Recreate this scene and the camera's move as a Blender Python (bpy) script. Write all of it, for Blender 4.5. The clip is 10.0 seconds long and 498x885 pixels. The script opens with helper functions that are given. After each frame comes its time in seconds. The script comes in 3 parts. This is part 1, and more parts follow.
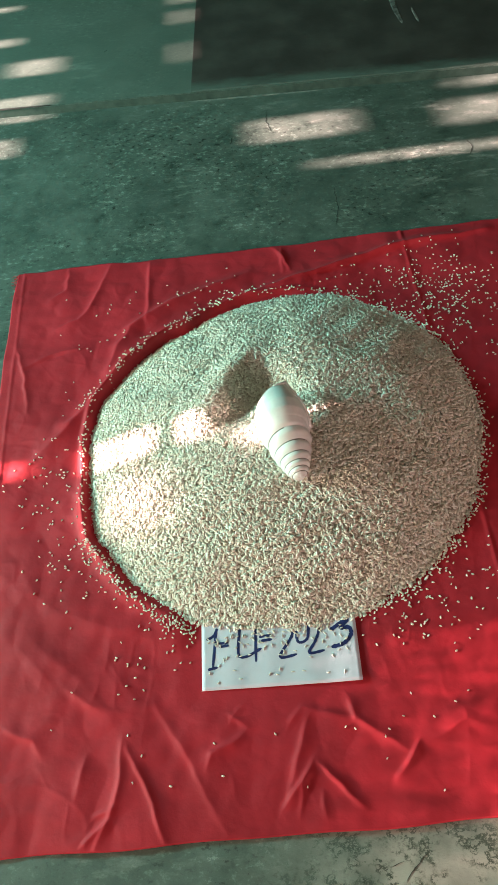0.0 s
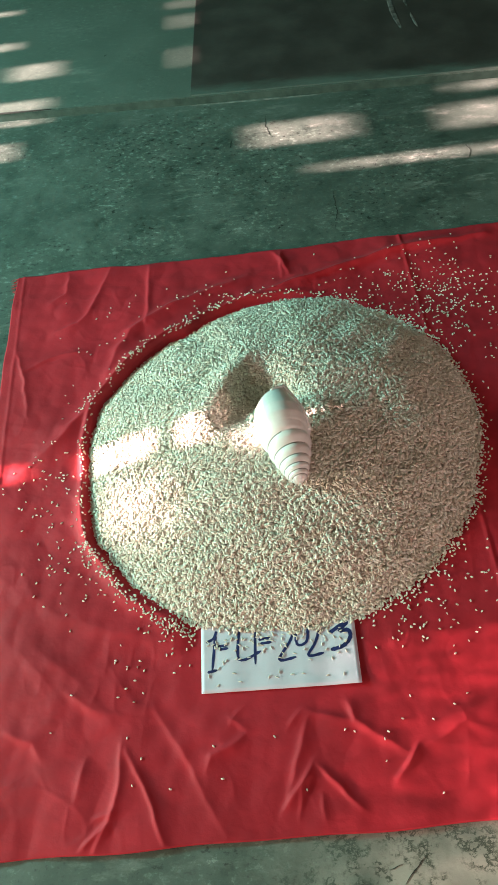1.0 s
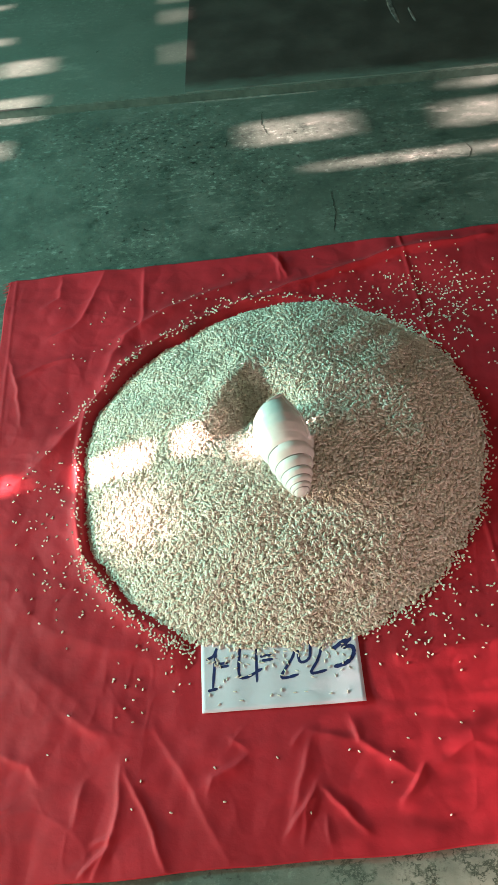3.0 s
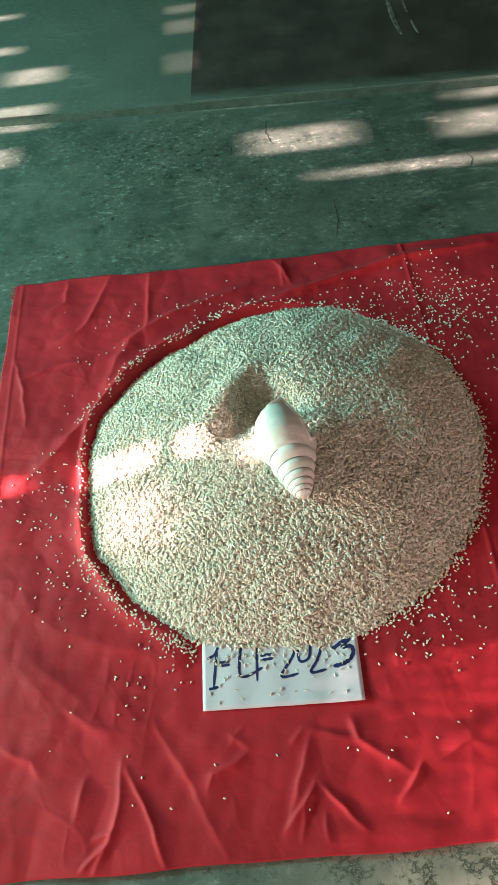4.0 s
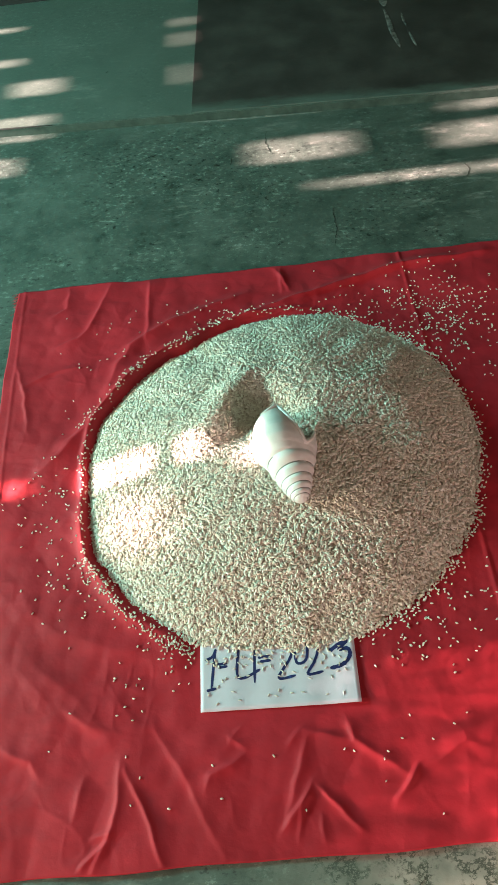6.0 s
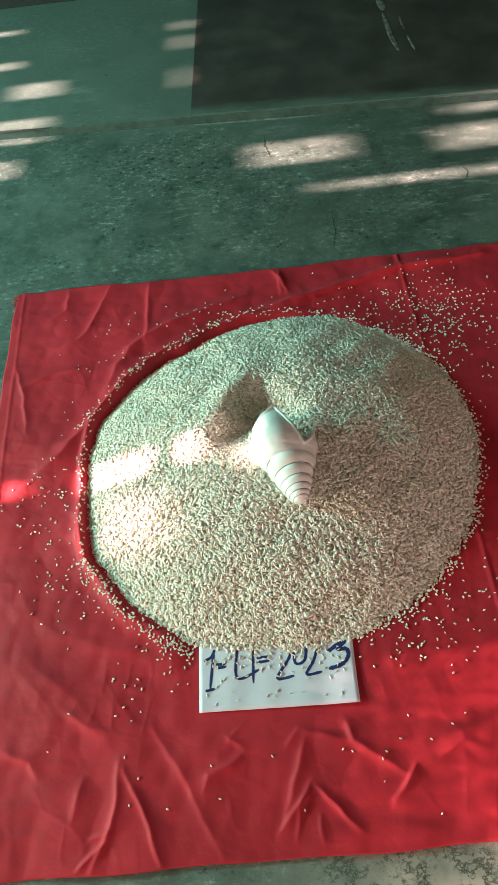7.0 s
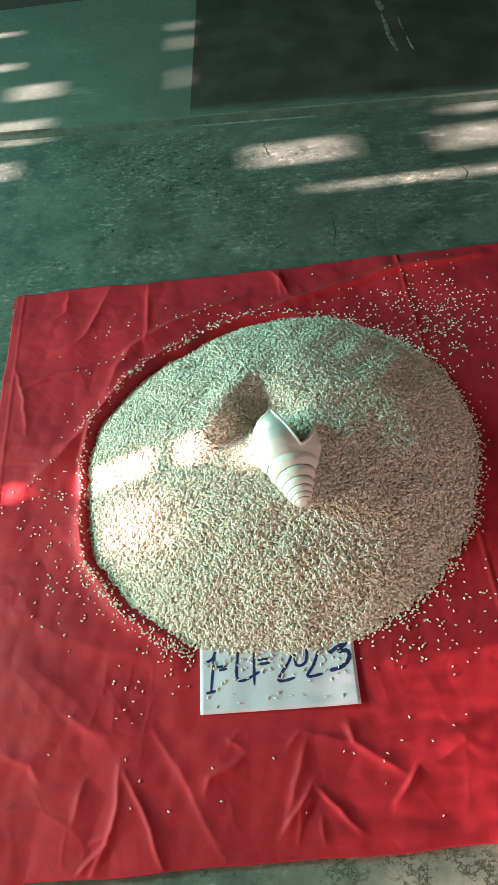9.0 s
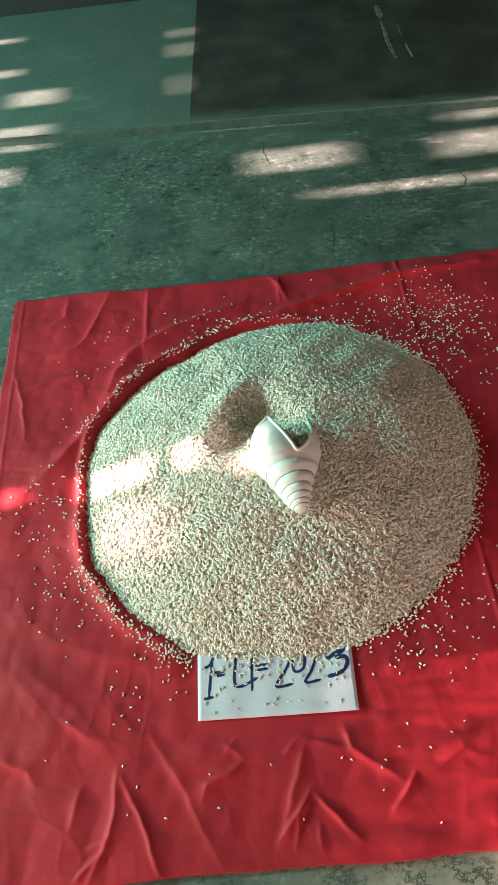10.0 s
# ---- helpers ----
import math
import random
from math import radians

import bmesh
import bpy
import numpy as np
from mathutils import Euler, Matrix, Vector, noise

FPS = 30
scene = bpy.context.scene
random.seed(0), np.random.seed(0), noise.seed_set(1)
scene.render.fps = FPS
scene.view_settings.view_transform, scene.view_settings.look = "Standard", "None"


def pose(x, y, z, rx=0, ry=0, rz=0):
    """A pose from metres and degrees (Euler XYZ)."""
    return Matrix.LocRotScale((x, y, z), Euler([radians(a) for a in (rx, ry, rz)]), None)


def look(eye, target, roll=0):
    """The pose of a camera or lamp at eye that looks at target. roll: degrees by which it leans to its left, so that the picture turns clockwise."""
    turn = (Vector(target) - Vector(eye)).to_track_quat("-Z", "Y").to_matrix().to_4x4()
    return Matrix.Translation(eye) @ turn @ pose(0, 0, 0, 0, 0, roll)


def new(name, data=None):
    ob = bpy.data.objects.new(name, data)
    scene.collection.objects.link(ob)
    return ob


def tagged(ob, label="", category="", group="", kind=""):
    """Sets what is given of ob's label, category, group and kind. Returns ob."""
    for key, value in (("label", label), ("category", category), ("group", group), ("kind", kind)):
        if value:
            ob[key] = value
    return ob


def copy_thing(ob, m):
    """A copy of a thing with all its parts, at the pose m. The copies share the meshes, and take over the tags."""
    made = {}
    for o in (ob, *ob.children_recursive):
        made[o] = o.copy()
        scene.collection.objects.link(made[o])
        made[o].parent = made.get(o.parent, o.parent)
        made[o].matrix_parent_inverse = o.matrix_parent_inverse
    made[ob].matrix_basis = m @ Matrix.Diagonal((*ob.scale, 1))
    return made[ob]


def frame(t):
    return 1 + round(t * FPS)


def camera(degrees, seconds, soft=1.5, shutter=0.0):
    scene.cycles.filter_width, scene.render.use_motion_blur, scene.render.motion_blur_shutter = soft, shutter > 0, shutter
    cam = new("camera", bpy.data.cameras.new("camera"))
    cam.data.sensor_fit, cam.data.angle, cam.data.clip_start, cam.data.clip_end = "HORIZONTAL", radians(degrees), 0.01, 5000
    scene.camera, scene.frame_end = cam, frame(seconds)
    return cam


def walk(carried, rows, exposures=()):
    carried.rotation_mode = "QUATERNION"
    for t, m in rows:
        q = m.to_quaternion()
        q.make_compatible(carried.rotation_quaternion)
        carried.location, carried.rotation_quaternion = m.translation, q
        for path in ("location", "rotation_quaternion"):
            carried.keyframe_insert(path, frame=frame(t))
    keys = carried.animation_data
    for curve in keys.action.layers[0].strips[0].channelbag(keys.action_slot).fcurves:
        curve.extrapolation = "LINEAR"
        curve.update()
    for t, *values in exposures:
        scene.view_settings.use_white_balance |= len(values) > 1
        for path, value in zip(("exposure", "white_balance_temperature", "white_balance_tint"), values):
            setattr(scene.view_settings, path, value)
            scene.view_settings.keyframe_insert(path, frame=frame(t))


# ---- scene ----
cam = camera(37.3, 10.0, soft=1.4, shutter=0.5)
PATH = [
    (0, (0.061, -0.84, 1.37), (-0.017, 0.261, -0.298), -9.4),
    (0.5, (0.061, -0.841, 1.371), (-0.018, 0.265, -0.294), -9.4),
    (1, (0.06, -0.842, 1.373), (-0.014, 0.266, -0.291), -9.2),
    (1.5, (0.063, -0.844, 1.373), (-0.015, 0.267, -0.289), -9.1),
    (2, (0.06, -0.84, 1.369), (-0.017, 0.26, -0.299), -9.1),
    (2.3, (0.052, -0.816, 1.361), (-0.005, 0.241, -0.335), -8.1),
    (2.5, (0.058, -0.798, 1.362), (-0.019, 0.275, -0.324), -9.6),
    (2.7, (0.055, -0.789, 1.362), (-0.015, 0.296, -0.317), -9.4),
    (3.8, (0.05, -0.807, 1.374), (-0.001, 0.289, -0.298), -8.6),
    (4, (0.049, -0.812, 1.376), (-0.012, 0.296, -0.288), -8.5),
    (4.5, (0.051, -0.823, 1.38), (-0.011, 0.295, -0.277), -8.3),
    (5, (0.056, -0.829, 1.381), (-0.011, 0.289, -0.275), -8.6),
    (5.5, (0.057, -0.83, 1.383), (-0.009, 0.294, -0.27), -8.6),
    (7, (0.055, -0.838, 1.384), (-0.004, 0.299, -0.259), -8.2),
    (7.5, (0.056, -0.84, 1.386), (0.0, 0.299, -0.257), -8.2),
    (8, (0.057, -0.841, 1.386), (-0.001, 0.3, -0.256), -8.4),
    (8.5, (0.056, -0.835, 1.385), (-0.003, 0.302, -0.259), -8.3),
    (9, (0.054, -0.834, 1.385), (-0.004, 0.303, -0.259), -8.3),
    (9.5, (0.055, -0.833, 1.385), (-0.002, 0.307, -0.257), -8.1),
    (10, (0.057, -0.834, 1.386), (0.001, 0.314, -0.25), -8.1),
]
walk(cam, [(t, look(eye, target, roll)) for t, eye, target, roll in PATH])
scene.view_settings.exposure = 3.33

# ---- light: low sun from the left, sky, and added area lamps ----
SUN_UP = 14.0
WALL_X = -3.0
TAN = math.tan(radians(SUN_UP))
world = bpy.data.worlds.new("sky")
scene.world = world
world.use_nodes = True
wn = world.node_tree.nodes
sky = wn.new("ShaderNodeTexSky")
sky.sky_type = "NISHITA"
sky.sun_disc = False
sky.sun_elevation = radians(SUN_UP)
sky.sun_rotation = radians(-90)
wn["Background"].inputs["Strength"].default_value = 0.06
world.node_tree.links.new(sky.outputs["Color"], wn["Background"].inputs["Color"])

sun = new("sun", bpy.data.lights.new("sun", "SUN"))
sun.data.energy, sun.data.angle, sun.data.color = 8.2, radians(0.68), (1.0, 0.58, 0.56)
sun.matrix_world = look((-5, 0, 5 * TAN), (0, 0, 0))


def added_lamp(name, eye, target, wide, high, energy, color):
    """An area lamp added in an unseen opening, standing in for daylight."""
    ob = new(name, bpy.data.lights.new(name, "AREA"))
    ob.data.shape, ob.data.size, ob.data.size_y = "RECTANGLE", wide, high
    ob.data.energy, ob.data.color = energy, color
    ob.matrix_world = look(eye, target)
    return ob


# added lamps: places and tints chosen to set the light on heap and cloth
added_lamp("added_lamp_front", (-2.1, -2.97, 0.75), (0, -0.4, 0.1), 1.2, 0.8, 1.8, (1.0, 0.87, 0.70))
added_lamp("added_lamp_side", (WALL_X + 0.03, -1.12, 0.78), (0, -0.2, 0.1), 0.5, 0.5, 12, (1.0, 0.80, 0.60))
added_lamp("added_lamp_back", (WALL_X + 0.03, 0.62, 1.17), (0, 0.3, 0.1), 0.7, 0.5, 23, (0.38, 0.93, 0.85))
added_lamp("added_lamp_right", (2.0, -2.97, 1.0), (0.5, -0.3, 0.0), 0.9, 1.9, 4.6, (1.0, 0.55, 0.49))


# ---- materials ----
def material(name, rough=0.6, metal=0.0):
    m = bpy.data.materials.new(name)
    m.use_nodes = True
    b = m.node_tree.nodes["Principled BSDF"]
    b.inputs["Roughness"].default_value, b.inputs["Metallic"].default_value = rough, metal
    return m, m.node_tree.nodes, m.node_tree.links, b


def tex(nodes, links, scale, detail=4.0, rough=0.55, kind="Object", stretch=(1, 1, 1)):
    co = nodes.new("ShaderNodeTexCoord")
    mp = nodes.new("ShaderNodeMapping")
    mp.inputs["Scale"].default_value = stretch
    mp.inputs["Rotation"].default_value, mp.inputs["Location"].default_value = (0.51, 0.37, 0.23), (3.7, 9.1, 5.43)
    n = nodes.new("ShaderNodeTexNoise")
    n.inputs["Scale"].default_value, n.inputs["Detail"].default_value, n.inputs["Roughness"].default_value = scale, detail, rough
    links.new(co.outputs[kind], mp.inputs["Vector"])
    links.new(mp.outputs["Vector"], n.inputs["Vector"])
    return n


def ramp(nodes, links, source, stops):
    r = nodes.new("ShaderNodeValToRGB")
    e = r.color_ramp.elements
    while len(e) < len(stops):
        e.new(0.5)
    for k, (p, c) in zip(e, stops):
        k.position, k.color = p, (*c, 1)
    links.new(source, r.inputs["Fac"])
    return r


def blend(nodes, links, fac, a, b, mode="MIX"):
    m = nodes.new("ShaderNodeMix")
    m.data_type, m.blend_type = "RGBA", mode
    for sock, v in ((m.inputs["Factor"], fac), (m.inputs["A"], a), (m.inputs["B"], b)):
        if hasattr(v, "is_linked"):
            links.new(v, sock)
        elif isinstance(v, tuple):
            sock.default_value = (*v, 1)
        else:
            sock.default_value = v
    return m.outputs["Result"]


def bump(nodes, links, bsdf, height, strength, distance):
    b = nodes.new("ShaderNodeBump")
    b.inputs["Strength"].default_value, b.inputs["Distance"].default_value = strength, distance
    links.new(height, b.inputs["Height"])
    links.new(b.outputs["Normal"], bsdf.inputs["Normal"])


def floor_paint(name, wear):
    """Green floor paint on cement, rubbed through to grey in blotches."""
    m, n, l, b = material(name)
    big = tex(n, l, 2.2, 6, 0.6)
    mid = tex(n, l, 14, 8, 0.7)
    fine = tex(n, l, 160, 4, 0.6)
    streak = tex(n, l, 9, 7, 0.7, stretch=(1, 3.2, 1))
    green = ramp(n, l, mid.outputs["Fac"], [(0.28, (0.046, 0.074, 0.061)), (0.48, (0.070, 0.104, 0.086)), (0.74, (0.110, 0.148, 0.126))])
    chip = ramp(n, l, streak.outputs["Fac"], [(0.55, (0, 0, 0)), (0.66, (1, 1, 1))])
    soft = ramp(n, l, big.outputs["Fac"], [(0.42, (0, 0, 0)), (0.66, (1, 1, 1))])
    both = n.new("ShaderNodeMath")
    both.operation = "MULTIPLY"
    l.new(chip.outputs["Color"], both.inputs[0])
    l.new(soft.outputs["Color"], both.inputs[1])
    col = blend(n, l, both.outputs[0], green.outputs["Color"], (0.18, 0.22, 0.19))
    dark = ramp(n, l, mid.outputs["Fac"], [(0.30, (0.6, 0.6, 0.6)), (0.40, (1, 1, 1))])
    col = blend(n, l, 0.8, col, dark.outputs["Color"], "MULTIPLY")
    scuffs = tex(n, l, 30, 10, 0.74, stretch=(1, 1.5, 1))
    fleck = ramp(n, l, scuffs.outputs["Fac"], [(0.58, (0, 0, 0)), (0.70, (0.65, 0.65, 0.65))])
    col = blend(n, l, fleck.outputs["Color"], col, (0.18, 0.24, 0.22))
    smudge = tex(n, l, 5.5, 5, 0.6)
    smear = ramp(n, l, smudge.outputs["Fac"], [(0.34, (0.78, 0.80, 0.80)), (0.52, (0.97, 0.97, 0.97)), (0.70, (1.18, 1.16, 1.16))])
    col = blend(n, l, 1.0, col, smear.outputs["Color"], "MULTIPLY")
    pit = ramp(n, l, scuffs.outputs["Fac"], [(0.28, (0.4, 0.4, 0.4)), (0.35, (1, 1, 1))])
    col = blend(n, l, 1.0, col, pit.outputs["Color"], "MULTIPLY")
    grit = tex(n, l, 55, 9, 0.72, stretch=(1, 1.4, 1))
    where_grit = ramp(n, l, tex(n, l, 3.1, 4, 0.6).outputs["Fac"], [(0.45, (0.2, 0.2, 0.2)), (0.58, (1, 1, 1))])
    worn = ramp(n, l, grit.outputs["Fac"], [(0.37, (0.25, 0.25, 0.25)), (0.43, (1, 1, 1)), (0.55, (1, 1, 1)), (0.63, (2.3, 2.2, 2.2))])
    col = blend(n, l, where_grit.outputs["Color"], col, blend(n, l, 1.0, col, worn.outputs["Color"], "MULTIPLY"))
    if not wear:
        col = blend(n, l, 0.45, col, (0.115, 0.172, 0.143))
    if wear:
        co = n.new("ShaderNodeTexCoord")
        sep = n.new("ShaderNodeSeparateXYZ")
        l.new(co.outputs["Object"], sep.inputs[0])
        edge = n.new("ShaderNodeMapRange")
        edge.inputs["From Min"].default_value, edge.inputs["From Max"].default_value = -0.60, -0.80
        l.new(sep.outputs["Y"], edge.inputs["Value"])
        side = n.new("ShaderNodeMapRange")
        side.inputs["From Min"].default_value, side.inputs["From Max"].default_value = -0.10, 0.20
        l.new(sep.outputs["X"], side.inputs["Value"])
        where = n.new("ShaderNodeMath")
        where.operation = "MULTIPLY"
        l.new(edge.outputs[0], where.inputs[0])
        l.new(side.outputs[0], where.inputs[1])
        dull = n.new("ShaderNodeMapRange")
        dull.inputs["From Min"].default_value, dull.inputs["From Max"].default_value = -0.55, -0.75
        l.new(sep.outputs["Y"], dull.inputs["Value"])
        half = n.new("ShaderNodeMath")
        half.operation = "MULTIPLY"
        half.inputs[1].default_value = 0.12
        l.new(dull.outputs[0], half.inputs[0])
        col = blend(n, l, half.outputs[0], col, (0.17, 0.19, 0.155))
        cem = tex(n, l, 48, 6, 0.72, stretch=(1, 1.3, 1))
        patchy = tex(n, l, 7, 4, 0.6)
        pale = ramp(n, l, patchy.outputs["Fac"], [(0.38, (0.19, 0.20, 0.165)), (0.60, (0.38, 0.37, 0.31))])
        speck = ramp(n, l, cem.outputs["Fac"], [(0.30, (0.4, 0.44, 0.38)), (0.38, (1, 1, 1)), (0.42, (1, 1, 1)), (0.46, (0.13, 0.16, 0.12)), (0.50, (0.13, 0.16, 0.12)), (0.54, (1, 1, 1))])
        some = tex(n, l, 19, 5, 0.65)
        here = ramp(n, l, some.outputs["Fac"], [(0.45, (0, 0, 0)), (0.55, (1, 1, 1))])
        cement = blend(n, l, here.outputs["Color"], pale.outputs["Color"], blend(n, l, 1.0, pale.outputs["Color"], speck.outputs["Color"], "MULTIPLY"))
        col = blend(n, l, where.outputs[0], col, cement)
    l.new(col, b.inputs["Base Color"])
    gloss = ramp(n, l, mid.outputs["Fac"], [(0.3, (0.34, 0.34, 0.34)), (0.7, (0.55, 0.55, 0.55))])
    l.new(gloss.outputs["Color"], b.inputs["Roughness"])
    mixh = blend(n, l, 0.5, fine.outputs["Fac"], streak.outputs["Fac"])
    bump(n, l, b, mixh, 0.35, 0.004)
    return m


def plain(name, stops, scale, rough, bump_scale=0, bump_by=0.2, distance=0.002, metal=0.0, detail=5):
    m, n, l, b = material(name, rough, metal)
    t = tex(n, l, scale, detail)
    r = ramp(n, l, t.outputs["Fac"], stops)
    l.new(r.outputs["Color"], b.inputs["Base Color"])
    if bump_scale:
        h = tex(n, l, bump_scale, 4)
        bump(n, l, b, h.outputs["Fac"], bump_by, distance)
    return m


def grain_material():
    """Raw milled grain: cream with browner and chalkier kernels."""
    m, n, l, b = material("grain", 0.7)
    b.inputs["Specular IOR Level"].default_value = 0.25
    g = n.new("ShaderNodeNewGeometry")
    r = ramp(n, l, g.outputs["Random Per Island"], [(0.0, (0.45, 0.40, 0.32)), (0.25, (0.60, 0.555, 0.46)), (0.7, (0.70, 0.665, 0.575)), (1.0, (0.80, 0.77, 0.69))])
    l.new(r.outputs["Color"], b.inputs["Base Color"])
    b.inputs["Subsurface Weight"].default_value = 0.0
    return m


def cloth_material():
    m, n, l, b = material("red_cotton", 0.62)
    big = tex(n, l, 3.5, 5)
    mid = tex(n, l, 30, 6)
    red = ramp(n, l, big.outputs["Fac"], [(0.3, (0.33, 0.014, 0.023)), (0.55, (0.42, 0.018, 0.030)), (0.75, (0.50, 0.027, 0.041))])
    fade = ramp(n, l, mid.outputs["Fac"], [(0.35, (0.86, 0.86, 0.86)), (0.65, (1, 1, 1))])
    col = blend(n, l, 1.0, red.outputs["Color"], fade.outputs["Color"], "MULTIPLY")
    l.new(col, b.inputs["Base Color"])
    b.inputs["Sheen Weight"].default_value = 0.05
    b.inputs["Specular IOR Level"].default_value = 0.22
    b.inputs["Sheen Roughness"].default_value = 0.45
    b.inputs["Sheen Tint"].default_value = (1.0, 0.55, 0.55, 1)
    rumple = tex(n, l, 34, 6, 0.6)
    bump(n, l, b, rumple.outputs["Fac"], 0.3, 0.004)
    return m


FLOOR = floor_paint("green_floor_paint", True)
DAIS = floor_paint("green_dais_paint", False)
CLOTH = cloth_material()
GRAIN = grain_material()
MOUND = plain("mound_core", [(0.3, (0.34, 0.30, 0.24)), (0.7, (0.44, 0.40, 0.33))], 300, 0.9)
PAPER = plain("paper", [(0.3, (0.55, 0.55, 0.62)), (0.7, (0.62, 0.62, 0.70))], 12, 0.7, 60, 0.1)
INK = plain("navy_ink", [(0.3, (0.008, 0.014, 0.075)), (0.7, (0.014, 0.026, 0.13))], 80, 0.5)
SHELL = plain("white_shell", [(0.3, (0.66, 0.67, 0.64)), (0.6, (0.77, 0.78, 0.75))], 26, 0.38, 120, 0.12, 0.001)
LIP = plain("shell_lip", [(0.3, (0.80, 0.79, 0.75)), (0.6, (0.86, 0.85, 0.82))], 40, 0.3)
SEAM = plain("suture_grey", [(0.3, (0.07, 0.065, 0.055)), (0.7, (0.16, 0.145, 0.125))], 60, 0.8)
DARK_LAYER = plain("dark_layer_tone", [(0.30, (0.028, 0.028, 0.024)), (0.48, (0.040, 0.040, 0.035)), (0.70, (0.062, 0.064, 0.055))], 7, 0.5, 90, 0.15)
GLINT = plain("painted_glint", [(0.35, (0.04, 0.045, 0.04)), (0.65, (0.19, 0.20, 0.185))], 50, 0.6)


def green_edge(m):
    """Patchy green blended in towards the layer's front edge."""
    n, l = m.node_tree.nodes, m.node_tree.links
    b = n["Principled BSDF"]
    co, sep, near, add = (n.new("ShaderNode" + k) for k in ("TexCoord", "SeparateXYZ", "MapRange", "Math"))
    l.new(co.outputs["Object"], sep.inputs[0])
    near.inputs["From Min"].default_value, near.inputs["From Max"].default_value = 0.10, -0.02
    l.new(sep.outputs["Y"], near.inputs["Value"])
    patchy = tex(n, l, 16, 8, 0.7, stretch=(0.6, 1.4, 1))
    add.operation = "MULTIPLY"
    l.new(near.outputs[0], add.inputs[0])
    l.new(patchy.outputs["Fac"], add.inputs[1])
    where = ramp(n, l, add.outputs[0], [(0.16, (0, 0, 0)), (0.40, (1, 1, 1))])
    l.new(blend(n, l, where.outputs["Color"], b.inputs["Base Color"].links[0].from_socket, (0.085, 0.125, 0.105)), b.inputs["Base Color"])


green_edge(DARK_LAYER)
WALL = plain("green_wash", [(0.3, (0.16, 0.24, 0.20)), (0.7, (0.24, 0.33, 0.28))], 3, 0.85, 40, 0.2)
# back wall's darkness is put into its colour, since the lamps reach it
DARK = plain("near_black", [(0.3, (0.006, 0.008, 0.007)), (0.7, (0.012, 0.015, 0.013))], 3, 0.9, 40, 0.2)
PALE = plain("limewash", [(0.3, (0.20, 0.15, 0.12)), (0.7, (0.27, 0.21, 0.17))], 3, 0.85, 40, 0.2)
SOIL = plain("outside_ground", [(0.3, (0.13, 0.11, 0.07)), (0.7, (0.20, 0.17, 0.11))], 2, 0.95)
CRACK = plain("crack_dirt_gap_shade", [(0.3, (0.010, 0.018, 0.014)), (0.7, (0.02, 0.03, 0.025))], 60, 0.9)


# ---- building blocks ----
def mesh_from(name, verts, faces, mat, smooth=False):
    me = bpy.data.meshes.new(name)
    me.from_pydata([tuple(v) for v in verts], [], [tuple(f) for f in faces])
    me.materials.append(mat)
    if smooth:
        me.shade_smooth()
    me.update()
    return me


def part(name, bm, mat, parent, label=""):
    me = bpy.data.meshes.new(name)
    bm.to_mesh(me)
    bm.free()
    me.materials.append(mat)
    ob = new(name, me)
    ob.parent = parent
    return tagged(ob, label)


def box(bm, x0, x1, y0, y1, z0, z1):
    r = bmesh.ops.create_cube(bm, size=1)
    for v in r["verts"]:
        v.co = Vector(((x0 + x1) / 2 + v.co.x * (x1 - x0), (y0 + y1) / 2 + v.co.y * (y1 - y0), (z0 + z1) / 2 + v.co.z * (z1 - z0)))
    return r["verts"]


def slab(name, mat, label, category, *b, bevel=0.0):
    bm = bmesh.new()
    box(bm, *b)
    if bevel:
        bmesh.ops.bevel(bm, geom=bm.edges[:], offset=bevel, segments=2, affect="EDGES")
    me = bpy.data.meshes.new(name)
    bm.to_mesh(me)
    bm.free()
    me.materials.append(mat)
    return tagged(new(name, me), label, category, kind="structure")


def waves(x, y, seed, scale, count=10):
    """Smooth unevenness from a few crossing waves, about -1 to 1."""
    r = np.random.RandomState(seed)
    out = np.zeros_like(x)
    for _ in range(count):
        a, f, p = r.uniform(0, math.tau), r.uniform(0.5, 1.6) / scale, r.uniform(0, math.tau)
        out += np.sin((x * math.cos(a) + y * math.sin(a)) * f * math.tau + p)
    return out / math.sqrt(count * 1.5)


# ---- setting ----
slab("floor", FLOOR, "green painted cement floor, worn to grey", "floor", WALL_X, 3.0, -3.0, 1.6, -0.12, 0.0)
slab("ground", SOIL, "dry bare earth outside the hall", "ground", -400, 400, -400, 400, -0.30, -0.125)

DAIS_TURN = -3.3
bm = bmesh.new()
box(bm, -2.92, 2.92, 0, 1.12, -0.1, 0.027)
bmesh.ops.bevel(bm, geom=bm.edges[:], offset=0.0015, segments=2, affect="EDGES")
dais_me = bpy.data.meshes.new("dais")
bm.to_mesh(dais_me)
bm.free()
dais_me.materials.append(DAIS)
# front face gets a darker green: its shade is put into the colour
riser = plain("riser_painted_shade", [(0.3, (0.030, 0.052, 0.043)), (0.7, (0.060, 0.096, 0.080))], 22, 0.9, 60, 0.2)
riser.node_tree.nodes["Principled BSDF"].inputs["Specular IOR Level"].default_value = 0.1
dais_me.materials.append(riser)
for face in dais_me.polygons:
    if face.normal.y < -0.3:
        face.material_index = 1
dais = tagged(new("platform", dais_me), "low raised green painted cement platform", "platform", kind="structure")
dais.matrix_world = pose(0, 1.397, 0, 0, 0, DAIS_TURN)

